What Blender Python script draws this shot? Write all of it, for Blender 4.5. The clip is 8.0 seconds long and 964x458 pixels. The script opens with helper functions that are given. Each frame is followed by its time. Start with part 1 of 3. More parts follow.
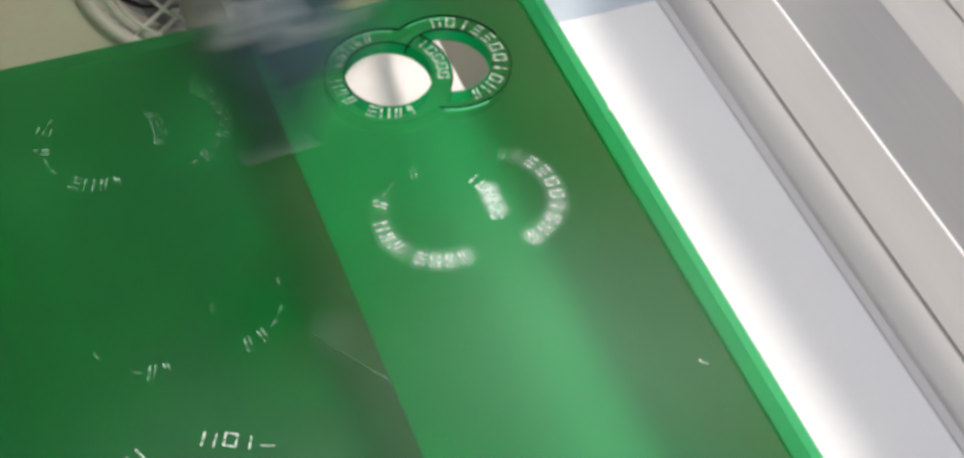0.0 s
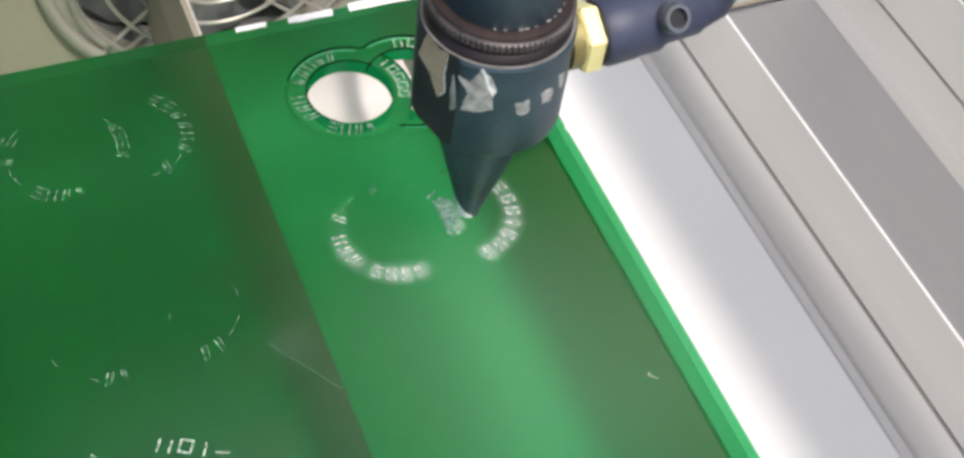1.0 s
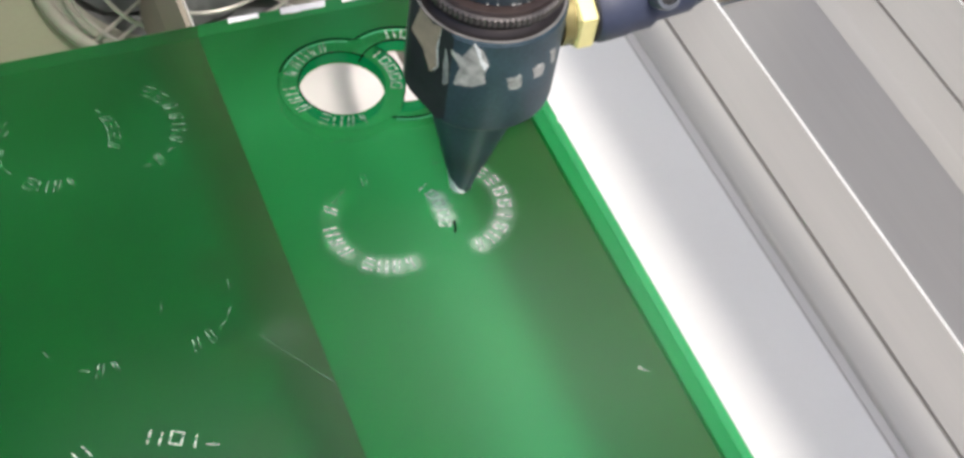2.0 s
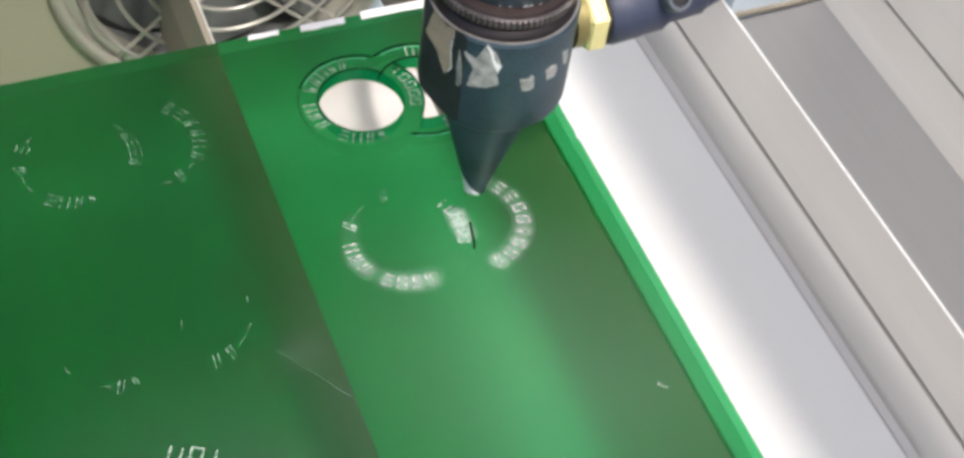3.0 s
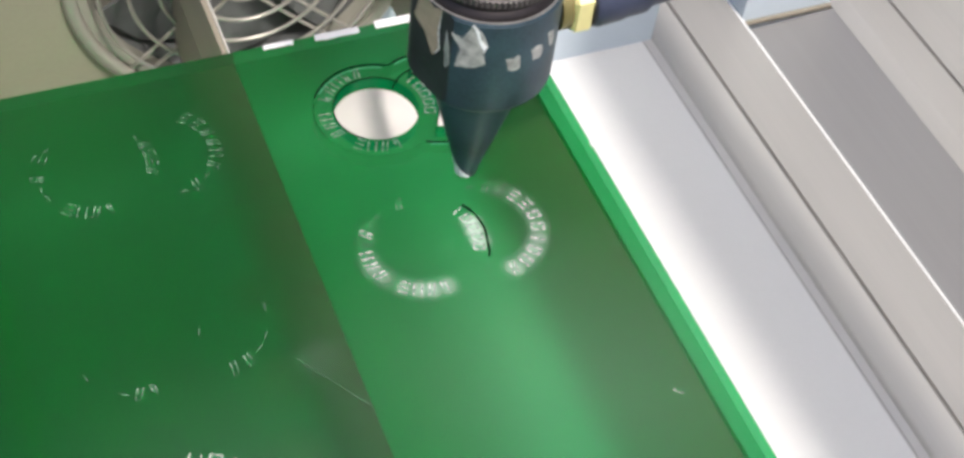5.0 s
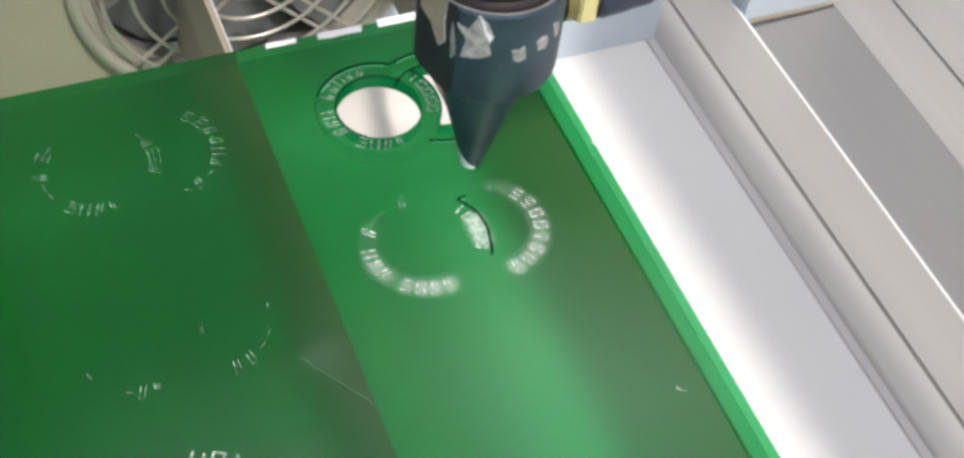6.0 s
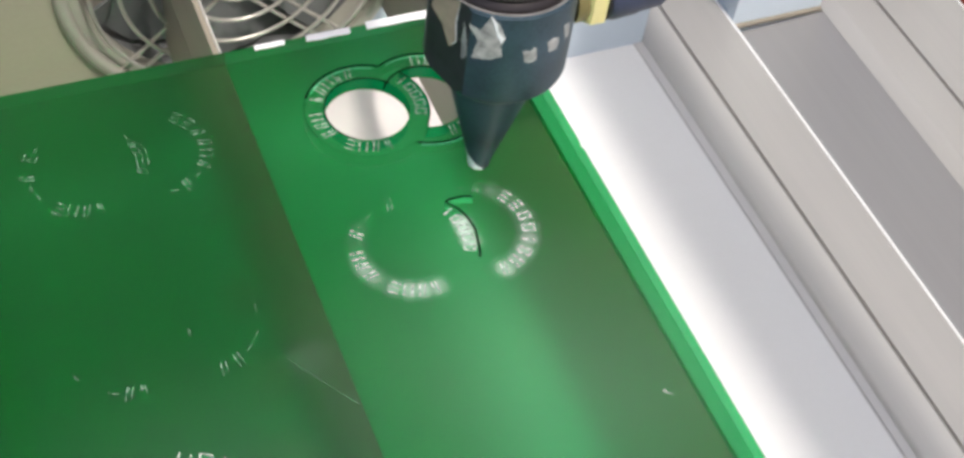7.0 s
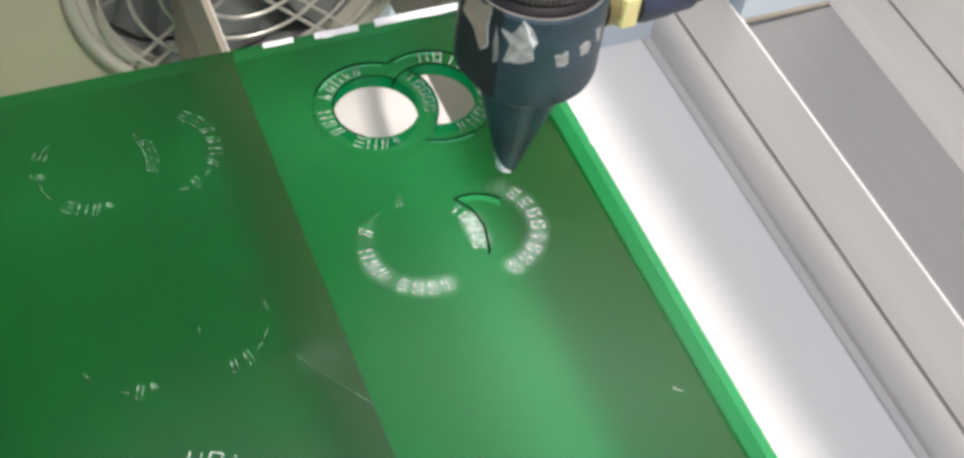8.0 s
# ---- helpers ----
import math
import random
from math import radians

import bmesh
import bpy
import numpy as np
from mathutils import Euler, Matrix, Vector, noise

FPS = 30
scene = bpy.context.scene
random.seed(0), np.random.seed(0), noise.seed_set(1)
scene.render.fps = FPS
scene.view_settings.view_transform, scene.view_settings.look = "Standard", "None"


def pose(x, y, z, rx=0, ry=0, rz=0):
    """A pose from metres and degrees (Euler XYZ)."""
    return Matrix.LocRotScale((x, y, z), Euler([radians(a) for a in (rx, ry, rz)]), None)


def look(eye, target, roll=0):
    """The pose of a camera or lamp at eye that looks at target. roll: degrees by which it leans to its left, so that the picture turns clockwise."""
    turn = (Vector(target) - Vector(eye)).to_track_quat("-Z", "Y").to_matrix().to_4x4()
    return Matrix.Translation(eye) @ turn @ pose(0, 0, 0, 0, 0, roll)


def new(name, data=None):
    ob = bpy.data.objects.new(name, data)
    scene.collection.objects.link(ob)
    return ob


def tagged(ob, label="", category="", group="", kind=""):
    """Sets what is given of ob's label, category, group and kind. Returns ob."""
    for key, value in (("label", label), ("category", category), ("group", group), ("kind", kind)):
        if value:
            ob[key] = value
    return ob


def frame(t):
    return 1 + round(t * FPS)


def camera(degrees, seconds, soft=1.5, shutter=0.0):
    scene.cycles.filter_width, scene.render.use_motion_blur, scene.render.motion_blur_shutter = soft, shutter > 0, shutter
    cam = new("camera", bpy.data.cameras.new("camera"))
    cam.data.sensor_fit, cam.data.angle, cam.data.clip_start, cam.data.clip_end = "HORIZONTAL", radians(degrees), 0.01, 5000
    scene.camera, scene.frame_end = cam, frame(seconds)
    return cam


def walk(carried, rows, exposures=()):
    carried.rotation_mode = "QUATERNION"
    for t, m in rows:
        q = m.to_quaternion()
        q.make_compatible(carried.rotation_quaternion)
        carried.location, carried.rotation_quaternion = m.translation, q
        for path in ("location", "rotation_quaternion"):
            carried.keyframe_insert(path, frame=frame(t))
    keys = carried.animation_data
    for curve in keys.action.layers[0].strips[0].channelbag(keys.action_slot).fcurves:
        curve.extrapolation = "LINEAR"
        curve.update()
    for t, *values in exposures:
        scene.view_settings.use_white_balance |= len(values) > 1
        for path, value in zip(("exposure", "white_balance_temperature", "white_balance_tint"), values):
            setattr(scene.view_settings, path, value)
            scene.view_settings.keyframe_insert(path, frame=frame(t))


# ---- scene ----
# ---------- camera ----------
cam = camera(38.235, 8.0, soft=3.1, shutter=0.5)
walk(cam, [
    (0.0, pose(-0.06158, -0.15349, 0.17210, 37.632, -4.737, -22.455)),
    (0.2, pose(-0.06155, -0.15427, 0.17224, 37.493, -4.664, -22.411)),
    (0.5, pose(-0.06150, -0.15544, 0.17247, 37.809, -4.796, -22.166)),
    (0.7, pose(-0.06123, -0.15664, 0.17334, 38.328, -5.505, -22.717)),
    (1.0, pose(-0.06082, -0.15843, 0.17465, 38.773, -6.049, -22.532)),
    (1.2, pose(-0.06066, -0.15831, 0.17464, 38.981, -6.145, -22.623)),
    (1.5, pose(-0.06041, -0.15813, 0.17462, 38.641, -6.451, -22.544)),
    (1.7, pose(-0.06039, -0.15812, 0.17476, 38.365, -6.540, -22.621)),
    (2.8, pose(-0.06033, -0.15810, 0.17551, 38.403, -5.689, -22.025)),
    (3.0, pose(-0.06032, -0.15809, 0.17565, 38.824, -5.729, -22.047)),
    (3.2, pose(-0.06077, -0.15819, 0.17572, 39.399, -5.738, -22.077)),
    (3.5, pose(-0.06145, -0.15833, 0.17583, 39.817, -5.614, -22.232)),
    (4.0, pose(-0.06140, -0.15799, 0.17616, 39.495, -5.503, -22.125)),
    (4.5, pose(-0.06179, -0.15860, 0.17589, 39.275, -5.486, -22.115)),
    (4.7, pose(-0.06180, -0.15862, 0.17590, 39.324, -5.407, -22.068)),
    (5.8, pose(-0.06191, -0.15871, 0.17591, 39.130, -5.264, -21.974)),
    (6.0, pose(-0.06193, -0.15873, 0.17592, 39.223, -5.249, -21.964)),
    (6.5, pose(-0.06253, -0.15845, 0.17606, 39.319, -5.596, -22.082)),
    (7.0, pose(-0.06203, -0.15897, 0.17585, 39.400, -5.753, -22.136)),
    (7.5, pose(-0.06239, -0.15842, 0.17620, 39.138, -5.985, -22.295)),
    (8.0, pose(-0.06231, -0.15842, 0.17607, 39.167, -5.454, -22.073)),
], exposures=[(0.0, 0.45), (8.0, 0.45)])

MM = 0.001

# ---------- light ----------
SUN_EL, SUN_AZ = 64.0, 168.0          # degrees; azimuth of the light, clockwise from +y
world = bpy.data.worlds.new("sky")
scene.world = world
world.use_nodes = True
wn = world.node_tree.nodes
sky = wn.new("ShaderNodeTexSky")
sky.sky_type = "NISHITA"
sky.sun_disc = False
sky.sun_elevation = radians(SUN_EL)
sky.sun_rotation = radians(SUN_AZ)
sky.dust_density = 4.0
wn["Background"].inputs["Strength"].default_value = 0.15
calm = wn.new("ShaderNodeHueSaturation")          # hazy daylight of a bright workshop
calm.inputs["Saturation"].default_value = 0.88
world.node_tree.links.new(sky.outputs["Color"], calm.inputs["Color"])
world.node_tree.links.new(calm.outputs["Color"], wn["Background"].inputs["Color"])
sun_data = bpy.data.lights.new("sun", "SUN")
sun_data.energy, sun_data.angle, sun_data.color = 2.2, radians(4.2), (1.0, 0.94, 0.88)
sun = new("sun", sun_data)
_a, _e = radians(SUN_AZ), radians(SUN_EL)
_from = Vector((math.sin(_a) * math.cos(_e), math.cos(_a) * math.cos(_e), math.sin(_e)))
sun.matrix_world = look(_from, (0, 0, 0))


# ---------- materials ----------
def mat(name, color, rough=0.5, metal=0.0, vary=0.12, scale=60.0, fine=900.0, bump=0.05, coat=0.0, stretch=None, spec=0.5, patchy=None):
    m = bpy.data.materials.new(name)
    m.use_nodes = True
    n, l = m.node_tree.nodes, m.node_tree.links
    b = n["Principled BSDF"]
    b.inputs["Metallic"].default_value = metal
    b.inputs["Specular IOR Level"].default_value = spec
    b.inputs["Coat Weight"].default_value = coat
    b.inputs["Coat Roughness"].default_value = 0.22
    tc = n.new("ShaderNodeTexCoord")
    mp = n.new("ShaderNodeMapping")
    if stretch:
        mp.inputs["Scale"].default_value = stretch
    l.new(tc.outputs["Object"], mp.inputs["Vector"])
    big, small = n.new("ShaderNodeTexNoise"), n.new("ShaderNodeTexNoise")
    big.inputs["Scale"].default_value, small.inputs["Scale"].default_value = scale, fine
    big.inputs["Detail"].default_value, small.inputs["Detail"].default_value = 4, 3
    l.new(mp.outputs["Vector"], big.inputs["Vector"])
    l.new(mp.outputs["Vector"], small.inputs["Vector"])
    add = n.new("ShaderNodeMath")
    add.operation = "MULTIPLY_ADD"
    add.inputs[1].default_value = 0.35
    l.new(small.outputs["Fac"], add.inputs[0])
    l.new(big.outputs["Fac"], add.inputs[2])
    ramp = n.new("ShaderNodeValToRGB")
    lo = [max(0.0, c * (1 - vary)) for c in color]
    hi = [min(1.0, c * (1 + vary)) for c in color]
    ramp.color_ramp.elements[0].position, ramp.color_ramp.elements[0].color = 0.35, (*lo, 1)
    ramp.color_ramp.elements[1].position, ramp.color_ramp.elements[1].color = 0.95, (*hi, 1)
    l.new(add.outputs["Value"], ramp.inputs["Fac"])
    l.new(ramp.outputs["Color"], b.inputs["Base Color"])
    rr = n.new("ShaderNodeMapRange")
    rr.inputs["To Min"].default_value, rr.inputs["To Max"].default_value = rough * 0.8, min(1.0, rough * 1.2)
    l.new(big.outputs["Fac"], rr.inputs["Value"])
    l.new(rr.outputs["Result"], b.inputs["Roughness"])
    if patchy:
        hole = n.new("ShaderNodeMapRange")
        hole.inputs["From Min"].default_value, hole.inputs["From Max"].default_value = 0.38, 0.62
        hole.inputs["To Min"].default_value, hole.inputs["To Max"].default_value = patchy
        l.new(small.outputs["Fac"], hole.inputs["Value"])
        l.new(hole.outputs["Result"], b.inputs["Alpha"])
    if bump:
        bp = n.new("ShaderNodeBump")
        bp.inputs["Strength"].default_value = bump
        bp.inputs["Distance"].default_value = 0.0003
        l.new(small.outputs["Fac"], bp.inputs["Height"])
        l.new(bp.outputs["Normal"], b.inputs["Normal"])
    return m


def acrylic(name, tint, body, clear=0.5, dust_and_shading=(), through_share=0.5, gloss=0.034, haze=None):
    """Cast green acrylic: lets part of the light through, scatters part, with a gloss on top. Dust and painted shading:
    centre x, y, ring radius, width, strength (mm), or a shade strip along a slat: edge x, width, strength.
    """
    m = bpy.data.materials.new(name)
    m.use_nodes = True
    n, l = m.node_tree.nodes, m.node_tree.links
    n.remove(n["Principled BSDF"])
    out = n["Material Output"]
    tc = n.new("ShaderNodeTexCoord")
    noise1 = n.new("ShaderNodeTexNoise")
    noise1.inputs["Scale"].default_value, noise1.inputs["Detail"].default_value = 35.0, 5
    l.new(tc.outputs["Object"], noise1.inputs["Vector"])
    tr, df, tl = n.new("ShaderNodeBsdfTransparent"), n.new("ShaderNodeBsdfDiffuse"), n.new("ShaderNodeBsdfTranslucent")
    tr.inputs["Color"].default_value = (*tint, 1)
    ramp = n.new("ShaderNodeValToRGB")
    ramp.color_ramp.elements[0].position, ramp.color_ramp.elements[0].color = 0.3, (*[c * 0.9 for c in body], 1)
    ramp.color_ramp.elements[1].position, ramp.color_ramp.elements[1].color = 0.7, (*[c * 1.1 for c in body], 1)
    l.new(noise1.outputs["Fac"], ramp.inputs["Fac"])
    colour = ramp.outputs["Color"]
    l.new(colour, df.inputs["Color"])
    l.new(colour, tl.inputs["Color"])
    scat = n.new("ShaderNodeMixShader")
    scat.inputs["Fac"].default_value = through_share
    l.new(df.outputs[0], scat.inputs[1])
    l.new(tl.outputs[0], scat.inputs[2])
    mix = n.new("ShaderNodeMixShader")
    mix.inputs["Fac"].default_value = clear
    l.new(scat.outputs[0], mix.inputs[1])
    l.new(tr.outputs[0], mix.inputs[2])
    last = mix.outputs[0]
    if haze:                                   # share, blur: what lies deeper looks more blurred
        rf = n.new("ShaderNodeBsdfRefraction")
        rf.inputs["IOR"].default_value, rf.inputs["Roughness"].default_value = 1.13, haze[1]
        rf.inputs["Color"].default_value = (*haze[2], 1)
        hm = n.new("ShaderNodeMixShader")
        hm.inputs["Fac"].default_value = haze[0]
        l.new(last, hm.inputs[1])
        l.new(rf.outputs[0], hm.inputs[2])
        last = hm.outputs[0]
    if dust_and_shading:
        sep = n.new("ShaderNodeSeparateXYZ")
        l.new(tc.outputs["Object"], sep.inputs[0])
        for spots, layer_colour, grain_scale in dust_and_shading:
            total = None
            for spot in spots:
                if len(spot) == 3:                 # painted shade of a slat, ending sharply at the slat's edge
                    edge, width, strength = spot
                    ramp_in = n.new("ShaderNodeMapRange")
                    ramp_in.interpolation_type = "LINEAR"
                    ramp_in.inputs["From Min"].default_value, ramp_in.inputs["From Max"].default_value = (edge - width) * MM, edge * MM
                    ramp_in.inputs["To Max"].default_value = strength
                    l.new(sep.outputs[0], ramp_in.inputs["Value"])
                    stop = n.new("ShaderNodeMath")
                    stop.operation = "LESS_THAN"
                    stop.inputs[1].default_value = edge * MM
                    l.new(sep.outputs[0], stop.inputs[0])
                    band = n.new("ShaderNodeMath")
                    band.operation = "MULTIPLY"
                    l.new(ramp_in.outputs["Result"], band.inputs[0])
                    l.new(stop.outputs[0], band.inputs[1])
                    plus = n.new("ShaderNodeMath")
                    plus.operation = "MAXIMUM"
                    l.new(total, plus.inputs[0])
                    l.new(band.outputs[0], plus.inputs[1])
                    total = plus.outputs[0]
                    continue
                cx, cy, ring_r, rad, strength = spot
                flat = n.new("ShaderNodeCombineXYZ")
                l.new(sep.outputs[0], flat.inputs[0])
                l.new(sep.outputs[1], flat.inputs[1])
                far = n.new("ShaderNodeVectorMath")
                far.operation = "DISTANCE"
                far.inputs[1].default_value = (cx * MM, cy * MM, 0)
                l.new(flat.outputs[0], far.inputs[0])
                fall = n.new("ShaderNodeMapRange")
                fall.interpolation_type = "SMOOTHERSTEP"
                fall.inputs["From Min"].default_value, fall.inputs["From Max"].default_value = rad * MM, 0.0
                fall.inputs["To Min"].default_value, fall.inputs["To Max"].default_value = 0.0, strength
                off = n.new("ShaderNodeMath")
                off.operation = "SUBTRACT"
                off.inputs[1].default_value = ring_r * MM
                l.new(far.outputs["Value"], off.inputs[0])
                size = n.new("ShaderNodeMath")
                size.operation = "ABSOLUTE"
                l.new(off.outputs[0], size.inputs[0])
                l.new(size.outputs[0], fall.inputs["Value"])
                if total is None:
                    total = fall.outputs["Result"]
                else:
                    plus = n.new("ShaderNodeMath")
                    plus.operation = "MAXIMUM"
                    l.new(total, plus.inputs[0])
                    l.new(fall.outputs["Result"], plus.inputs[1])
                    total = plus.outputs[0]
            grain = n.new("ShaderNodeTexNoise")
            grain.inputs["Scale"].default_value, grain.inputs["Detail"].default_value = grain_scale, 3
            l.new(tc.outputs["Object"], grain.inputs["Vector"])
            times = n.new("ShaderNodeMath")
            times.operation = "MULTIPLY"
            l.new(total, times.inputs[0])
            l.new(grain.outputs["Fac"], times.inputs[1])
            layer_bsdf = n.new("ShaderNodeBsdfDiffuse")
            layer_bsdf.inputs["Color"].default_value = (*layer_colour, 1)
            dm = n.new("ShaderNodeMixShader")
            l.new(times.outputs[0], dm.inputs["Fac"])
            l.new(last, dm.inputs[1])
            l.new(layer_bsdf.outputs[0], dm.inputs[2])
            last = dm.outputs[0]
    gl = n.new("ShaderNodeBsdfGlossy")
    gl.inputs["Roughness"].default_value = 0.24
    gl.inputs["Color"].default_value = (1, 1, 1, 1)
    top = n.new("ShaderNodeMixShader")
    top.inputs["Fac"].default_value = gloss
    l.new(last, top.inputs[1])
    l.new(gl.outputs[0], top.inputs[2])
    l.new(top.outputs[0], out.inputs["Surface"])
    return m


# fine white powder left round the engraved rings
POWDER = [(6.4, -31.0 + k, 0, 2.8, 0.85) for k in (-1.8, 0.2, 2.0)]
POWDER += [(7.77 + 9.1 * math.cos(radians(a)), -30.85 + 9.1 * math.sin(radians(a)), 0, 3.0, 0.52 - 0.003 * (a + 75)) for a in range(-78, 66, 16)]
POWDER += [(-3.1 + 9.1 * math.cos(radians(a)), -30.85 + 9.1 * math.sin(radians(a)), 0, 3.0, p) for a, p in ((-84, 0.46), (-98, 0.52), (-112, 0.46), (-128, 0.34), (-150, 0.38), (-164, 0.38), (-178, 0.17), (160, 0.08), (140, 0.05))]
FRONT_VEIL = [(6, -62, 0, 50, 0.09), (-45, -72, 0, 42, 0.045), (-25, -47, 0, 7, 0.055)]      # brighter light towards the front, painted in as a pale veil
# painted brown for slat sides and shade seen through the sheet, stronger in front
SLAT_SHADE = [(-32, -62, 0, 12, 0.5), (-30.5, -47, 0, 10, 0.45), (-29.5, -30, 0, 9, 0.32), (-28, -12, 0, 8, 0.2), (-19.8, 11.0, 1.3)]
SLAT_SHADE_PALE = [(21, -78, 0, 9, 0.3), (20, -52, 0, 9, 0.2), (29.9, 21.0, 1.05)]
SHADE_BROWN, SHADE_TAN = (0.10, 0.08, 0.052), (0.20, 0.16, 0.105)
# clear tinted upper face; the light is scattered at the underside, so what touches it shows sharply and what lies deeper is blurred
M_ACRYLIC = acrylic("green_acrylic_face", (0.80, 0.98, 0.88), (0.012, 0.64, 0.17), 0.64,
                    dust_and_shading=((FRONT_VEIL, (0.70, 0.78, 0.72), 9.0), (POWDER, (0.70, 0.78, 0.72), 240.0)), through_share=0.97, gloss=0.028)
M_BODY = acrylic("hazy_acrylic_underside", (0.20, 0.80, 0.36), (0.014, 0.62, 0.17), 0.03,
                 dust_and_shading=((SLAT_SHADE, SHADE_BROWN, 45.0), (SLAT_SHADE_PALE, SHADE_TAN, 30.0)), through_share=0.97, gloss=0.0, haze=(0.70, 0.9, (0.075, 0.54, 0.215)))
M_CUTWALL = acrylic("green_acrylic_cut_wall", (0.02, 0.60, 0.25), (0.004, 0.46, 0.17), 0.25, (), 0.6, 0.02)
M_SIDE = acrylic("sawn_acrylic_side", (0.25, 0.90, 0.45), (0.03, 0.70, 0.24), 0.4, (), 0.6, 0.0)
# paler than the other cut walls: light in the cut put into colour
M_LIT_FACET = acrylic("lit_cut_facet", (0.10, 0.80, 0.45), (0.25, 0.95, 0.60), 0.1, (), 0.4, 0.06)
M_GAPWALL = acrylic("clean_acrylic_cut_wall", (0.97, 1.0, 0.98), (0.02, 0.55, 0.16), 0.99, (), 0.6, 0.0)
M_ENGRAVE = mat("engraved_frost", (0.60, 0.69, 0.63), 0.9, vary=0.08, scale=400, bump=0.2, patchy=(0.1, 0.72))
M_FAINT = mat("faint_engraving", (0.50, 0.64, 0.52), 0.9, vary=0.2, scale=400, bump=0.2, patchy=(0.25, 0.9))
M_DIM = mat("pale_engraving", (0.28, 0.46, 0.33), 0.9, vary=0.3, scale=900, bump=0.2, patchy=(-0.15, 0.55))
M_DUSK = mat("dim_engraving", (0.24, 0.42, 0.29), 0.9, vary=0.2, scale=400, bump=0.2, patchy=(-0.1, 0.5))
M_SCORCH = mat("scorched_cut", (0.004, 0.014, 0.008), 0.9, vary=0.3, spec=0.05)
M_LEDGE = mat("pale_painted_ledge", (0.52, 0.51, 0.50), 0.5, vary=0.04, scale=14)
M_TAPE = mat("white_masking_tape", (0.86, 0.85, 0.84), 0.75, vary=0.05, scale=90)
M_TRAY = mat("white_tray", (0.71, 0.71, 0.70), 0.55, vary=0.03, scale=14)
# same tray; the dim left bay is painted as a darker beige
M_TRAY_DIM = mat("shaded_tray", (0.29, 0.305, 0.255), 0.6, vary=0.12, scale=14)
# same wall as the pale part; its warm dim light is in the colour
M_WALL_BEIGE = mat("warm_dim_wall", (0.33, 0.315, 0.235), 0.5, vary=0.1, scale=12)
M_WALL_PALE = mat("pale_blue_paint", (0.50, 0.57, 0.63), 0.4, vary=0.05, scale=12)
M_BLADE = mat("brown_anodised_slat", (0.34, 0.30, 0.24), 0.4, metal=0.3, vary=0.12, stretch=(1, 0.05, 1), scale=90)
M_EDGE = mat("lit_slat_edge", (0.85, 0.82, 0.78), 0.35, metal=0.4, vary=0.08)
M_ALU = mat("brushed_aluminium", (0.405, 0.39, 0.365), 0.42, metal=0.3, vary=0.06, stretch=(1, 0.03, 1), scale=120, fine=1500)
# same aluminium made paler to offset the shade cast on the lip
M_LIP = mat("lit_aluminium_lip", (0.50, 0.485, 0.455), 0.42, metal=0.3, vary=0.06, stretch=(1, 0.03, 1), scale=120, fine=1500)
# darker copy of the aluminium, the channel's shade put into its colour
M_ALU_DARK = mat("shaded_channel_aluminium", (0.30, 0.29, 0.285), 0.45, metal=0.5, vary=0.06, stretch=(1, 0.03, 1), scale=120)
M_BRIGHT = mat("bright_milled_edge", (0.93, 0.92, 0.90), 0.35, metal=0.3, vary=0.04)
M_GROOVE = mat("groove_dark", (0.19, 0.18, 0.17), 0.7, vary=0.2)
M_WIRE = mat("chromed_guard_wire", (0.52, 0.49, 0.45), 0.32, metal=0.6, vary=0.1)
M_FAN = mat("dark_fan_plastic", (0.13, 0.135, 0.135), 0.45, vary=0.25)
M_FANRIM = mat("grey_fan_rim", (0.38, 0.365, 0.31), 0.4, metal=0.25, vary=0.12)
M_HEAD = mat("black_anodised_head", (0.030, 0.055, 0.072), 0.44, metal=0.15, vary=0.85, scale=80, fine=2500, coat=0.12)
M_HEAD_DARK = mat("black_ring", (0.028, 0.022, 0.022), 0.35, metal=0.5, vary=0.3, scale=200)
M_COPPER = mat("brown_collar", (0.062, 0.044, 0.04), 0.35, metal=0.6, vary=0.3, scale=200)
M_CHIP = mat("bare_metal_chip", (0.42, 0.415, 0.395), 0.45, metal=0.3, vary=0.55, scale=700)
M_TIP = mat("tip_highlight_and_flakes", (0.95, 0.96, 0.97), 0.35, metal=0.2, vary=0.1, scale=500)
M_RIM = mat("worn_rim", (0.26, 0.25, 0.24), 0.35, metal=0.4, vary=0.4, scale=300)
M_CHIP_TAN = mat("tan_bare_patch", (0.50, 0.395, 0.28), 0.55, metal=0.1, vary=0.2, scale=400)
M_BRASS = mat("brass", (0.88, 0.79, 0.36), 0.3, metal=0.4, vary=0.1, scale=300)
M_BRASS_DARK = mat("dull_brass", (0.24, 0.20, 0.08), 0.45, metal=0.5, vary=0.2, scale=300)
M_FITTING = mat("blue_black_fitting", (0.036, 0.043, 0.076), 0.5, vary=0.4, scale=150, coat=0.0)
M_HOLE = mat("screw_socket_black", (0.01, 0.01, 0.012), 0.6)
M_GREYDIAL = mat("grey_fitting_rim", (0.13, 0.14, 0.16), 0.35, metal=0.4)


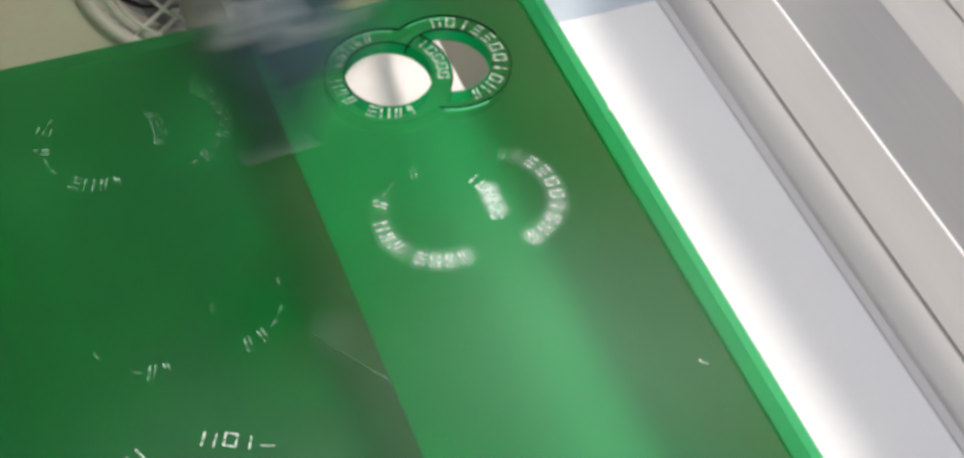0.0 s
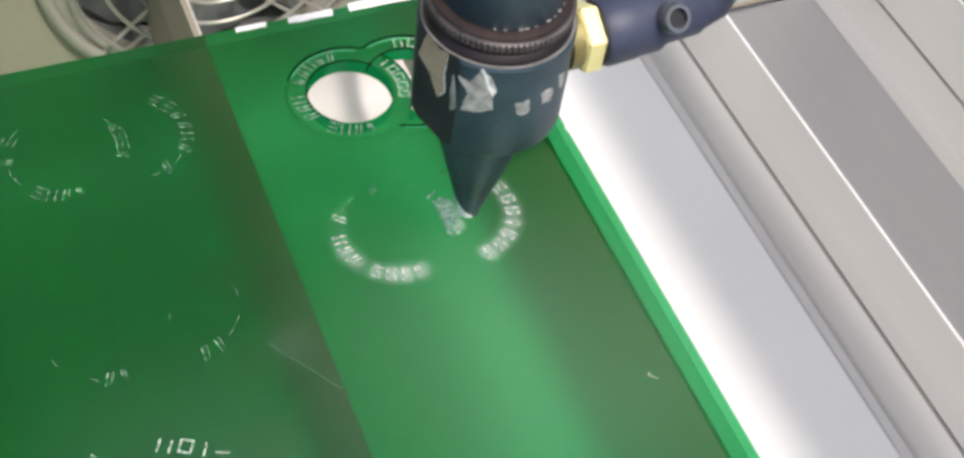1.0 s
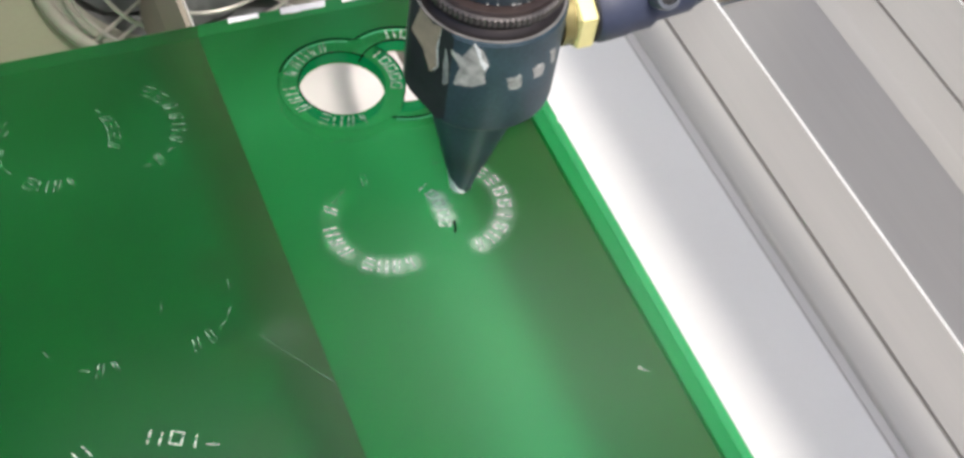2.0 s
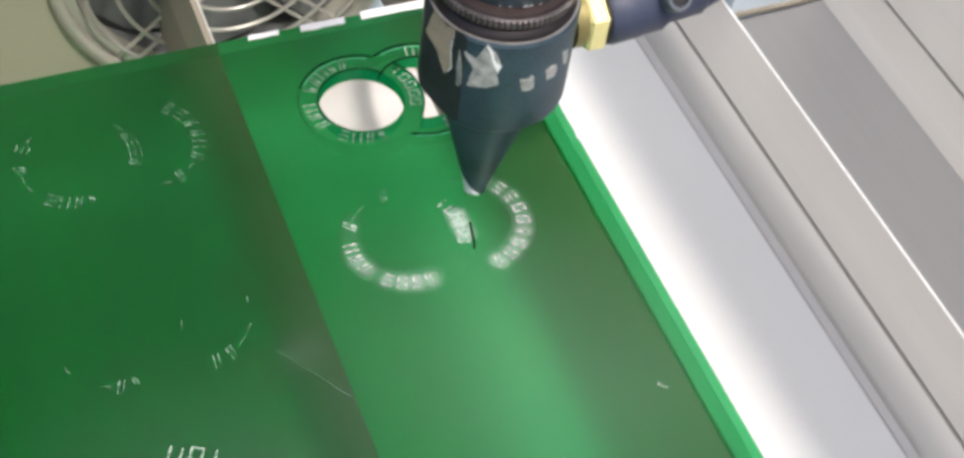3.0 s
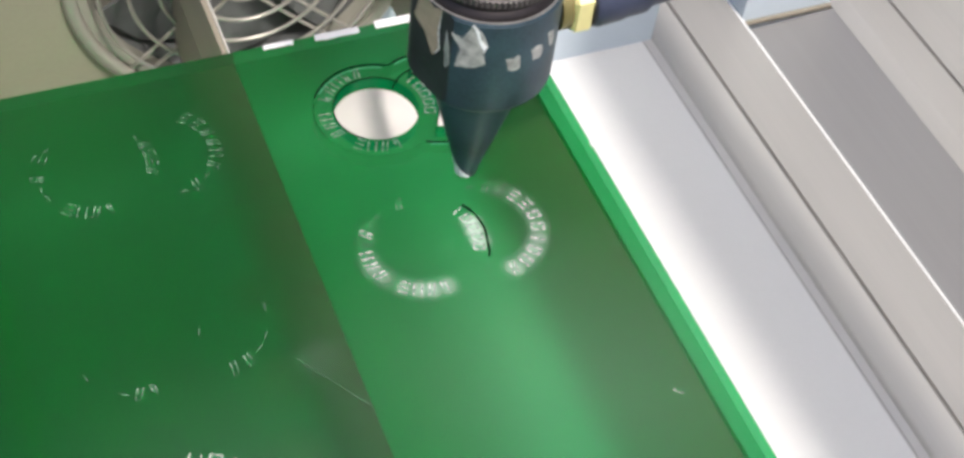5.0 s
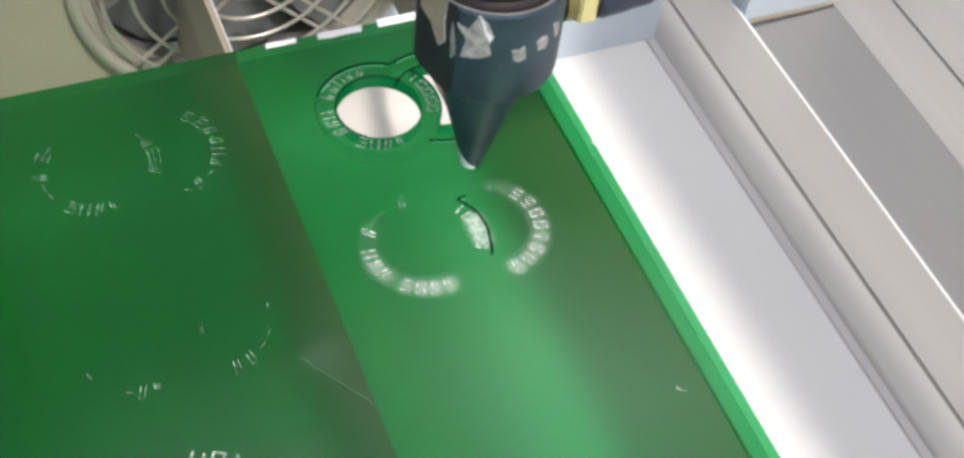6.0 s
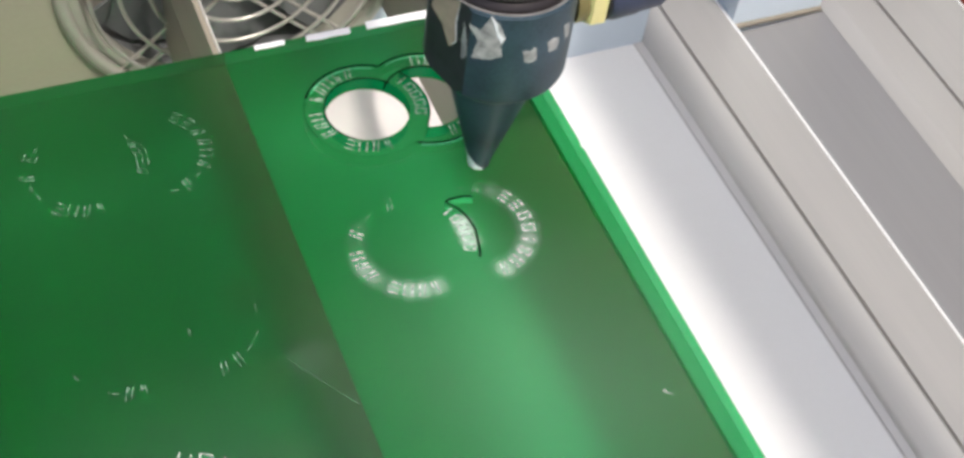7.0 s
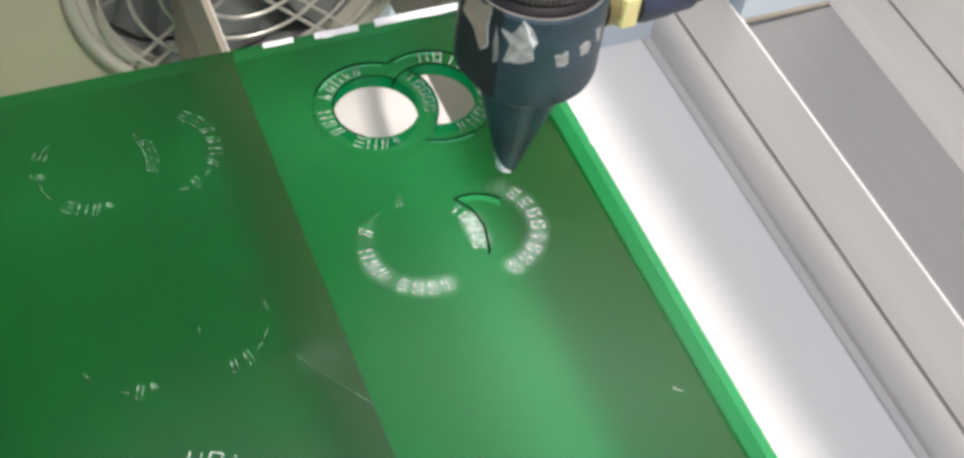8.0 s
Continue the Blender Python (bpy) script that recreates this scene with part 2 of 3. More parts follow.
# ---------- mesh helpers ----------
def part(name, bm, material, parent=None, label=""):
    me = bpy.data.meshes.new(name)
    if isinstance(bm, bmesh.types.BMesh):
        bm.normal_update()
        bm.to_mesh(me)
        bm.free()
    else:
        me = bm
    if material and not me.materials:
        me.materials.append(material)
    ob = new(name, me)
    if parent:
        ob.parent = parent
    if label:
        tagged(ob, label)
    return ob


def thing(name, label, category, group="", kind=""):
    return tagged(new(name), label, category, group, kind)


def shade(ob, angle=40):
    me = ob.data
    me.polygons.foreach_set("use_smooth", [True] * len(me.polygons))
    me.set_sharp_from_angle(angle=radians(angle))
    return ob


def box(x0, x1, y0, y1, z0, z1, bevel=0.0):
    bm = bmesh.new()
    bmesh.ops.create_cube(bm, size=1.0)
    for v in bm.verts:
        v.co = Vector(((x0 + x1) / 2 + v.co.x * (x1 - x0), (y0 + y1) / 2 + v.co.y * (y1 - y0), (z0 + z1) / 2 + v.co.z * (z1 - z0))) * MM
    if bevel:
        bmesh.ops.bevel(bm, geom=bm.edges[:], offset=bevel * MM, segments=2, affect="EDGES", clamp_overlap=True)
    return bm


def plate(outlines, z0, z1):
    """A flat plate with holes: closed outlines (mm), the first the outer one, between two heights."""
    cu = bpy.data.curves.new("outline", "CURVE")
    cu.dimensions, cu.fill_mode = "2D", "BOTH"
    cu.extrude = (z1 - z0) / 2 * MM
    for pts in outlines:
        sp = cu.splines.new("POLY")
        sp.points.add(len(pts) - 1)
        for p, (x, y) in zip(sp.points, pts):
            p.co = (x * MM, y * MM, 0, 1)
        sp.use_cyclic_u = True
    tmp = bpy.data.objects.new("outline", cu)
    me = bpy.data.meshes.new_from_object(tmp)
    me.transform(Matrix.Translation((0, 0, (z0 + z1) / 2 * MM)))
    bpy.data.objects.remove(tmp)
    bpy.data.curves.remove(cu)
    me.materials.clear()
    return me


def two_sided(ob):
    """Gives a sheet its clear upper face, hazy underside, cut walls and sawn sides."""
    me = ob.data
    me.materials.clear()
    me.materials.append(M_ACRYLIC)
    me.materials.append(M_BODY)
    me.materials.append(M_CUTWALL)
    me.materials.append(M_GAPWALL)
    me.materials.append(M_SIDE)
    for p in me.polygons:
        p.material_index = 0 if p.normal.z > 0.5 else 1 if p.normal.z < -0.5 else 2
        d = min(math.hypot(p.center.x, p.center.y), math.hypot(p.center.x - GAP * MM, p.center.y)) / MM
        if abs(p.normal.z) < 0.5 and abs(d - R_OUT) < 0.3:
            p.material_index = 3
        if abs(p.normal.z) < 0.5 and p.center.y > 0.0195:
            p.material_index = 1
        elif abs(p.normal.z) < 0.5 and p.center.x > 0.031:
            p.material_index = 4
    return ob


def extrude_y(profile, y0, y1, bevel=0.0):
    """A profile of x, z points (mm) drawn out along y."""
    bm = bmesh.new()
    vs = [bm.verts.new((x * MM, y0 * MM, z * MM)) for x, z in profile]
    f = bm.faces.new(vs)
    r = bmesh.ops.extrude_face_region(bm, geom=[f])
    bmesh.ops.translate(bm, vec=(0, (y1 - y0) * MM, 0), verts=[g for g in r["geom"] if isinstance(g, bmesh.types.BMVert)])
    bmesh.ops.recalc_face_normals(bm, faces=bm.faces[:])
    if bevel:
        es = [e for e in bm.edges if abs(e.verts[0].co.y - e.verts[1].co.y) > 1e-6]
        bmesh.ops.bevel(bm, geom=es, offset=bevel * MM, segments=2, affect="EDGES", clamp_overlap=True)
    return bm


def lathe(profile, seg=64, flat=None):
    """A turned solid about z: radius, height pairs (mm). flat: (nx, ny, distance) of a milled flat."""
    bm = bmesh.new()
    rings = []
    for r, h in profile:
        ring = []
        for i in range(seg):
            a = 2 * math.pi * i / seg
            p = Vector((r * math.cos(a), r * math.sin(a), 0))
            if flat:
                over = p.x * flat[0] + p.y * flat[1] - flat[2]
                if over > 0:
                    p -= Vector((flat[0], flat[1], 0)) * over
            ring.append(bm.verts.new((p.x * MM, p.y * MM, h * MM)))
        rings.append(ring)
    for a, b in zip(rings, rings[1:]):
        for i in range(seg):
            bm.faces.new((a[i], a[(i + 1) % seg], b[(i + 1) % seg], b[i]))
    bm.faces.new(rings[0][::-1])
    bm.faces.new(rings[-1])
    return bm


def tube(path, radius, closed=False, seg=8):
    """A round rod along points (mm)."""
    bm = bmesh.new()
    pts = [Vector(p) for p in path]
    n = len(pts)
    rings = []
    for i, p in enumerate(pts):
        a = pts[(i - 1) % n] if closed or i else p
        b = pts[(i + 1) % n] if closed or i < n - 1 else p
        d = (b - a).normalized()
        u = d.orthogonal().normalized() if not rings else (last - d * last.dot(d)).normalized()
        last = u
        v = d.cross(u)
        rings.append([bm.verts.new((p + (u * math.cos(t) + v * math.sin(t)) * radius) * MM) for t in [2 * math.pi * k / seg for k in range(seg)]])
    pairs = list(zip(rings, rings[1:] + ([rings[0]] if closed else [])))
    for a, b in pairs:
        for k in range(seg):
            bm.faces.new((a[k], a[(k + 1) % seg], b[(k + 1) % seg], b[k]))
    if not closed:
        bm.faces.new(rings[0][::-1])
        bm.faces.new(rings[-1])
    return bm


def arc(cx, cy, r, a0, a1, n):
    return [(cx + r * math.cos(radians(a0 + (a1 - a0) * i / n)), cy + r * math.sin(radians(a0 + (a1 - a0) * i / n))) for i in range(n + 1)]


R_OUT, R_IN, GAP = 11.0, 7.5, 10.87

# ---------- the machine's tray, walls and rails ----------
FLOOR, BACK = -75.0, 70.5

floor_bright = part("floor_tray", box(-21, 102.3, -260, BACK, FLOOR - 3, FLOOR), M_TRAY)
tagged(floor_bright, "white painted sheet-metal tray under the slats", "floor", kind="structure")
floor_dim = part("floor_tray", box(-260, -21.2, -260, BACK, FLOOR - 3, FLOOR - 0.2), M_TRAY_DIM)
tagged(floor_dim, "tray under the far slats, its shade painted as dull beige", "floor", kind="structure")

cove = bmesh.new()
prof = [(y, z) for y, z in arc(BACK - 14.2, FLOOR + 14, 14.0, -90, 0, 10)] + [(BACK - 0.1, FLOOR + 14), (BACK - 0.1, FLOOR)]
ends = [[cove.verts.new((x * MM, y * MM, z * MM)) for y, z in prof] for x in (-21, 60)]
for i in range(len(prof)):
    cove.faces.new((ends[0][i], ends[0][(i + 1) % len(prof)], ends[1][(i + 1) % len(prof)], ends[1][i]))
cove.faces.new(ends[0]), cove.faces.new(ends[1][::-1])
bmesh.ops.recalc_face_normals(cove, faces=cove.faces[:])
lip = shade(part("floor_tray_lip", cove, mat("pinkish_white_lip", (0.55, 0.51, 0.495), 0.6, vary=0.04, scale=20)))
tagged(lip, "white curved rear lip of the tray", "floor", kind="structure")
FAN_X, FAN_Z = -4.5, -23.0
SPLIT = math.degrees(math.acos((12 - FAN_X) / 38.5))          # the fan's opening spans both wall pieces, split where the painted light changes
wall_left = part("wall_back_left", plate([[(-260, FLOOR), (11.9, FLOOR)] + arc(FAN_X, FAN_Z, 38.5, -SPLIT, SPLIT - 360, 80) + [(11.9, 60), (-260, 60)]], -3, 0), M_WALL_BEIGE)
wall_mid = part("wall_back_fan", plate([[(12, FLOOR), (61.9, FLOOR), (61.9, 60), (12, 60)] + arc(FAN_X, FAN_Z, 38.5, SPLIT, -SPLIT, 40)], -3, 0), M_WALL_PALE)
wall_mid.matrix_world = pose(0, BACK * MM, 0, 90, 0, 0)
tagged(wall_mid, "pale bluish white back wall beside the fan opening", "wall", kind="structure")
wall_left.matrix_world = pose(0, BACK * MM, 0, 90, 0, 0)
tagged(wall_left, "back wall of the machine with a round fan opening, warm dim light painted beige", "wall", kind="structure")
for nm, xa, xb, zb in (("wall_back_middle", 62, 105.1, FLOOR), ("wall_back_channel", 133.1, 161.9, FLOOR - 12), ("wall_back_right", 202.5, 236, FLOOR - 12)):
    w = part(nm, box(xa, xb, BACK, BACK + 3, zb, 60), M_WALL_PALE)
    tagged(w, "pale bluish white back wall of the machine", "wall", kind="structure")
side = tagged(part("wall_back_return", box(133.1, 136, BACK + 3.05, 300, FLOOR - 12, 60), M_WALL_PALE), "pale bluish white return of the back wall beside the rail", "wall", kind="structure")
seal = part("trim", box(133.4, 161.8, BACK - 1.2, BACK - 0.05, FLOOR - 1.8, FLOOR - 0.5, 0.2), mat("brown_sealant", (0.27, 0.24, 0.19), 0.7))
tagged(seal, "thin brownish line of sealant along the back wall", "trim", kind="structure")
# unseen wall, added so that the sheet mirrors something dark at the rear
upper = part("reflection_blocker", box(-263, 239, 0, 3, 0, 150), mat("blocker_grey", (0.035, 0.04, 0.04), 0.5))
upper.matrix_world = pose(0, (BACK + 4) * MM, 60.5 * MM, 0, 0, 0)
tagged(upper, "unseen dark wall added to darken the sheet's reflections", "wall", kind="structure")
for nm, dims in (("wall_left", (-263, -260, -260, BACK + 3, FLOOR - 12, 60)), ("wall_right", (236.1, 239, -260, 160, FLOOR - 12, 90)), ("wall_front", (-263, 239, -263, -260, FLOOR - 12, 20))):
    w = part(nm, box(*dims), M_WALL_PALE)
    tagged(w, "plain pale painted side of the machine's housing", "wall", kind="structure")


def rail(x0, xg, x1, top, name, label, slope=0.5, deep=0.8, ledge=False, lip=M_LIP):
    """An aluminium side profile with a stepped lip, a dark groove and a bright milled edge."""
    t = thing(name, label, "rail")
    y0, y1 = -260, 420
    if ledge:                                   # two fine seams with a narrow painted ledge between them
        part("ledge", extrude_y([(x0, FLOOR - 14), (x0, top - 1.15), (x0 + 0.35, top - 1.15), (x0 + 0.55, top - 0.8), (x0 + 2.6, top - 0.7), (x0 + 2.75, top - 0.85), (x0 + 2.75, FLOOR - 14)], y0, BACK - 0.1), M_LEDGE, t, "painted ledge between two fine seams")
        x0 += 2.8
    part("lip", extrude_y([(x0, FLOOR - 14), (x0, top - deep), (x0 + slope, top - 0.25), (x0 + slope + 0.6, top - 0.1), (xg - 0.5, top), (xg - 0.5, FLOOR - 14)], y0, y1, 0.12), lip, t)
    part("groove", extrude_y([(xg - 0.5, FLOOR - 14), (xg - 0.5, top - 0.7), (xg + 0.5, top - 0.7), (xg + 0.5, FLOOR - 14)], y0, y1), M_GROOVE, t)
    part("face", extrude_y([(xg + 0.5, FLOOR - 14), (xg + 0.5, top), (x1 - 1.1, top + 0.2), (x1 - 1.1, FLOOR - 14)], y0, y1, 0.12), M_ALU, t)
    part("milled_edge", extrude_y([(x1 - 1.1, FLOOR - 14), (x1 - 1.1, top + 0.25), (x1 - 0.2, top + 0.1), (x1, top - 0.8), (x1, FLOOR - 14)], y0, y1, 0.1), M_BRIGHT, t)
    return t


# unseen bar, added to cast the shaded strip beside the rail
beam = part("shadow_bar", box(99.0, 128.0, -260, 160, 84, 100, 0.5), M_ALU)
tagged(beam, "unseen bar added to shade a strip of the tray", "beam", kind="structure")
rail(102.4, 115.6, 133.0, FLOOR + 1.0, "side_rail", "brushed aluminium side rail with a groove beside the white tray", 0.8, 0.85, True)
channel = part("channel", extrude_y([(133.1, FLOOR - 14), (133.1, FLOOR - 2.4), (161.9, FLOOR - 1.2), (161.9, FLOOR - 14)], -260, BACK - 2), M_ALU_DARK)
tagged(channel, "sunken aluminium channel between two rails, its shade painted grey", "channel", kind="structure")
rail(162.0, 178.0, 202.4, FLOOR + 0.5, "side_rail", "outer aluminium side rail with a dark groove", 4.2, 1.9, lip=M_ALU)
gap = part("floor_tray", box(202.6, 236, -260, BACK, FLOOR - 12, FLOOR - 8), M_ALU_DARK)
tagged(gap, "grey tray outside the rails, same painted shade as the channel", "floor", kind="structure")

red_strip = tagged(part("red_strip", box(203.4, 209.0, 20, 69.5, FLOOR - 8, FLOOR + 0.6, 0.4), mat("dark_red_paint", (0.22, 0.035, 0.02), 0.45)),
                   "dark red painted strip beside the outer rail", "strip")


def slat(x):
    """A tall support slat on edge; its upper edge carries the sheet."""
    t = thing("support_slat", "tall brown-grey metal support slat standing on edge", "slat", "support slats under the sheet")
    shade(part("web", extrude_y([(x - 1.3, -43)] + [(x - 1.3, -22.5), (x - 1.6, -21.5), (x - 1.6, -19.5), (x - 1.3, -18.5), (x - 1.3, -3.6), (x - 0.2, -3.6), (x - 0.2, -43)], -250, BACK - 0.02), M_BLADE, t), 30)
    edge = [(x - 1.0, -3.6), (x - 0.45, -3.03), (x, -3.02), (x, -3.9), (x - 0.2, -3.9), (x - 0.2, -3.6)]
    part("upper_edge", extrude_y(edge, -250, 20.4), M_BLADE, t)
    # beyond the sheet the edge's highlight is painted as a bright strip
    thin = [(x - 0.34, -3.5), (x - 0.22, -3.03), (x, -3.02), (x, -3.9), (x - 0.2, -3.9), (x - 0.2, -3.5)]
    part("lit_edge", extrude_y(thin, 20.42, BACK - 0.02), M_EDGE, t, "bright upper edge, its highlight painted on")
    for y in (-240,):
        part("foot", box(x - 2.5, x + 1.5, y, y + 6, FLOOR, -42.9, 0.3), M_BLADE, t)
    return t


for sx in (-115.0, -67.0, -19.7, 30.6):
    slat(sx)


# ---------- the exhaust fan ----------
def make_fan():
    t = thing("exhaust_fan", "round exhaust fan behind a chromed wire guard in the back wall", "fan")
    y = BACK

    def ring(r, depth, n=72):
        return [(FAN_X + r * math.cos(2 * math.pi * i / n), y - depth, FAN_Z + r * math.sin(2 * math.pi * i / n)) for i in range(n)]

    shade(part("rim", tube(ring(37.6, 0.6), 1.7, True, 10), M_FANRIM, t), 60)
    duct = lathe([(37.4, -1), (37.4, 18), (36.0, 18), (36.0, -1)], 80)
    for f in [f for f in duct.faces if len(f.verts) > 4]:
        duct.faces.remove(f)
    bmesh.ops.transform(duct, matrix=pose(FAN_X * MM, (y + 0.2) * MM, FAN_Z * MM, -90, 0, 0), verts=duct.verts[:])
    shade(part("duct", duct, M_FAN, t))
    flange = lathe([(33.2, 3.0), (34.2, 0.2), (37.0, -0.6), (38.4, 0.0), (38.4, 3.0)], 80)
    for f in [f for f in flange.faces if len(f.verts) > 4]:
        flange.faces.remove(f)
    bmesh.ops.transform(flange, matrix=pose(FAN_X * MM, (y + 0.2) * MM, FAN_Z * MM, -90, 0, 0), verts=flange.verts[:])
    shade(part("flange", flange, M_FANRIM, t))
    for r in (32.1, 26.0, 19.8, 13.9, 8.0):
        shade(part("guard_ring", tube(ring(r, 3.0), 0.48, True, 8), M_WIRE, t), 60)
    for a in (45, 135, 225, 315):
        for o in {315: (-4.8, -0.6), 135: (0.6, 4.8)}.get(a, (-2.1, 2.1)):
            d, nrm = Vector((math.cos(radians(a)), 0, math.sin(radians(a)))), Vector((-math.sin(radians(a)), 0, math.cos(radians(a))))
            c = Vector((FAN_X, y - 1.9, FAN_Z)) + nrm * o
            shade(part("guard_spoke", tube([c + d * 5, c + d * 20, c + d * 37.4 + Vector((0, 1.2, 0))], 0.48), M_WIRE, t), 60)
    hub = lathe([(0.5, 0), (9.0, 0), (10.0, 1.0), (10.0, 9)], 40)
    bmesh.ops.transform(hub, matrix=pose(FAN_X * MM, (y + 14) * MM, FAN_Z * MM, 90, 0, 0), verts=hub.verts[:])
    shade(part("hub", hub, M_FAN, t))
    for k in range(7):
        bm = bmesh.new()
        rows = []
        for r in (9.5, 18, 27, 34.5):
            w = math.radians(20 + r * 0.25)
            a = 2 * math.pi * k / 7 + r * 0.012
            rows.append([bm.verts.new(Vector((FAN_X + r * math.cos(a + s * w), y + 10 + s * 5 + dy, FAN_Z + r * math.sin(a + s * w))) * MM) for s in (-1, 0, 1) for dy in (0, 1.0)])
        for p, q in zip(rows, rows[1:]):
            for i, j in ((0, 2), (2, 4), (4, 5), (5, 3), (3, 1), (1, 0)):
                bm.faces.new((p[i], p[j], q[j], q[i]))
        bmesh.ops.recalc_face_normals(bm, faces=bm.faces[:])
        shade(part("blade", bm, M_FAN, t))
    back = lathe([(0.5, 0), (37.5, 0), (37.5, 1.5)], 48)
    bmesh.ops.transform(back, matrix=pose(FAN_X * MM, (y + 18) * MM, FAN_Z * MM, 90, 0, 0), verts=back.verts[:])
    part("backplate", back, M_FANRIM, t)
    return t


make_fan()

# ---------- the green sheet ----------


def eight(cx, cy, r):
    """Outline of two overlapping discs whose centres lie GAP apart."""
    a = math.degrees(math.acos(GAP / 2 / r))
    return arc(cx, cy, r, a, 360 - a, 60) + arc(cx + GAP, cy, r, a - 180, 180 - a, 60)[1:-1]


SHEET = [(-150, -91), (33.06, -91), (33.06, -19.8), (33.0, -19.6), (32.75, -19.0), (33.06, -18.2), (33.06, 20.3), (32.8, 20.6), (-150, 20.6)]
sheet = tagged(part("acrylic_sheet", plate([SHEET, eight(0, 0, R_OUT)], -3.0, 0.0), M_ACRYLIC),
               "glossy translucent green acrylic sheet with engraved ring designs", "sheet")

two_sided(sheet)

# the cut-out ornament, sunk a little in its opening
DX, DY, DROP = 0.15, 0.35, 0.2
cres_in = math.degrees(math.acos((R_OUT ** 2 + GAP ** 2 - R_IN ** 2) / (2 * R_OUT * GAP)))
cres_out = math.degrees(math.acos((R_IN ** 2 + GAP ** 2 - R_OUT ** 2) / (2 * R_IN * GAP)))


def crescent(cx, cy, s=0.0):
    """Opening bounded by the first disc's rim and the inner circle of the second."""
    return arc(cx, cy, R_OUT, cres_in, -cres_in, 30) + arc(cx + GAP, cy, R_IN - s, -180 + cres_out, 180 - cres_out, 60)[1:-1]


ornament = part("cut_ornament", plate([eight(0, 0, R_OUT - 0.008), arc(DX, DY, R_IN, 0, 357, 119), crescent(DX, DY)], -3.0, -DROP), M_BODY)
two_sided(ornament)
tagged(ornament, "cut-out green acrylic double ring sunk in the sheet", "ornament")


# scorched upper edges of the cuts
for owner, cx, cy, r, a0, a1, w in ((sheet, 0, 0, R_OUT + 0.05, 61, 150, 0.17), (sheet, GAP, 0, R_OUT + 0.05, 18, 119, 0.17), (sheet, GAP, 0, R_OUT + 0.05, -118, -70, 0.17),
                                    (sheet, GAP, 0, R_OUT + 0.03, -66, 14, 0.09), (sheet, 0, 0, R_OUT + 0.03, 154, 200, 0.06),
                                    (ornament, DX, DY, R_IN + 0.05, 40, 235, 0.13), (ornament, DX + GAP, DY, R_IN + 0.05, 30, 150, 0.15), (ornament, DX, DY, R_OUT, -38, 40, 0.10)):
    zz = -0.03 if owner is sheet else -DROP - 0.03
    part("scorched_edge", tube([(x, y, zz) for x, y in arc(cx, cy, r, a0, a1, 40)], w, False, 6), M_SCORCH, owner)
# highlights beside the cuts, added as thin pale green tubes
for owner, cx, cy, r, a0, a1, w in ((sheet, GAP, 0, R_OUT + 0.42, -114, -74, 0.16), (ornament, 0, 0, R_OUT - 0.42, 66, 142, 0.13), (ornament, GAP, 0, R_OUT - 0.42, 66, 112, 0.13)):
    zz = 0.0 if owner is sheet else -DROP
    part("edge_highlight", tube([(x, y, zz - w * 0.8) for x, y in arc(cx, cy, r, a0, a1, 30)], w, False, 6), M_LIT_FACET, owner, "painted pale green highlight beside the cut")


# engraved marks: plain bars only
def bars(kind, w, h, t=0.025, s=0.27):
    bm = bmesh.new()

    def bar(x0, x1, y0, y1):
        r = bmesh.ops.create_cube(bm, size=1.0)
        for v in r["verts"]:
            v.co = Vector(((x0 + x1) / 2 + v.co.x * (x1 - x0), (y0 + y1) / 2 + v.co.y * (y1 - y0), t / 2 + v.co.z * t)) * MM

    if kind == 0:
        bar(-w / 2, -w / 2 + s, -h / 2, h / 2), bar(w / 2 - s, w / 2, -h / 2, h / 2)
    elif kind == 1:
        bar(-w / 2, w / 2, h / 2 - s, h / 2), bar(-w / 2, w / 2, -h / 2, -h / 2 + s), bar(-w / 2, -w / 2 + s, -h / 2 + s, h / 2 - s), bar(w / 2 - s, w / 2, -h / 2 + s, h / 2 - s)
    elif kind == 2:
        bar(-s / 2, s / 2, -h / 2, h / 2)
    elif kind == 3:
        bar(-w / 2, w / 2, h / 2 - s, h / 2), bar(-w / 2, w / 2, -s / 2, s / 2), bar(-w / 2, w / 2, -h / 2, -h / 2 + s)
    elif kind == 4:
        bar(-w / 2, w / 2, -s / 2, s / 2)
    elif kind == 7:
        for side in (-1, 1):
            k0 = len(bm.verts)
            bar(-s / 2, s / 2, -h / 2, h / 2)
            bm.verts.ensure_lookup_table()
            for v in bm.verts[k0:]:
                v.co.x += (side * w / 4 + w * 0.3 * v.co.y / MM / h) * MM
    elif kind == 6:
        bar(-s * 1.6, -s * 0.6, -h / 2, h / 2), bar(s * 0.6, s * 1.6, -h / 2, h * 0.1)
    else:
        bar(-w * 0.3, w * 0.1, -h * 0.2, h * 0.15)
    me = bpy.data.meshes.new("engraved_bar")
    bm.to_mesh(me)
    bm.free()
    return me


BARS = {}


def mark(parent, x, y, turn, kind, w, h, material, z=0.0):
    key = (kind, round(w, 2), round(h, 2), material.name)
    if key not in BARS:
        BARS[key] = bars(kind, w, h, 0.025, 0.32 if material is M_ENGRAVE else 0.24)
        BARS[key].materials.append(material)
    ob = new("engraved_bar", BARS[key])
    ob.parent = parent
    ob.matrix_basis = pose(x * MM, y * MM, (z + 0.004) * MM, 0, 0, turn)
    return ob


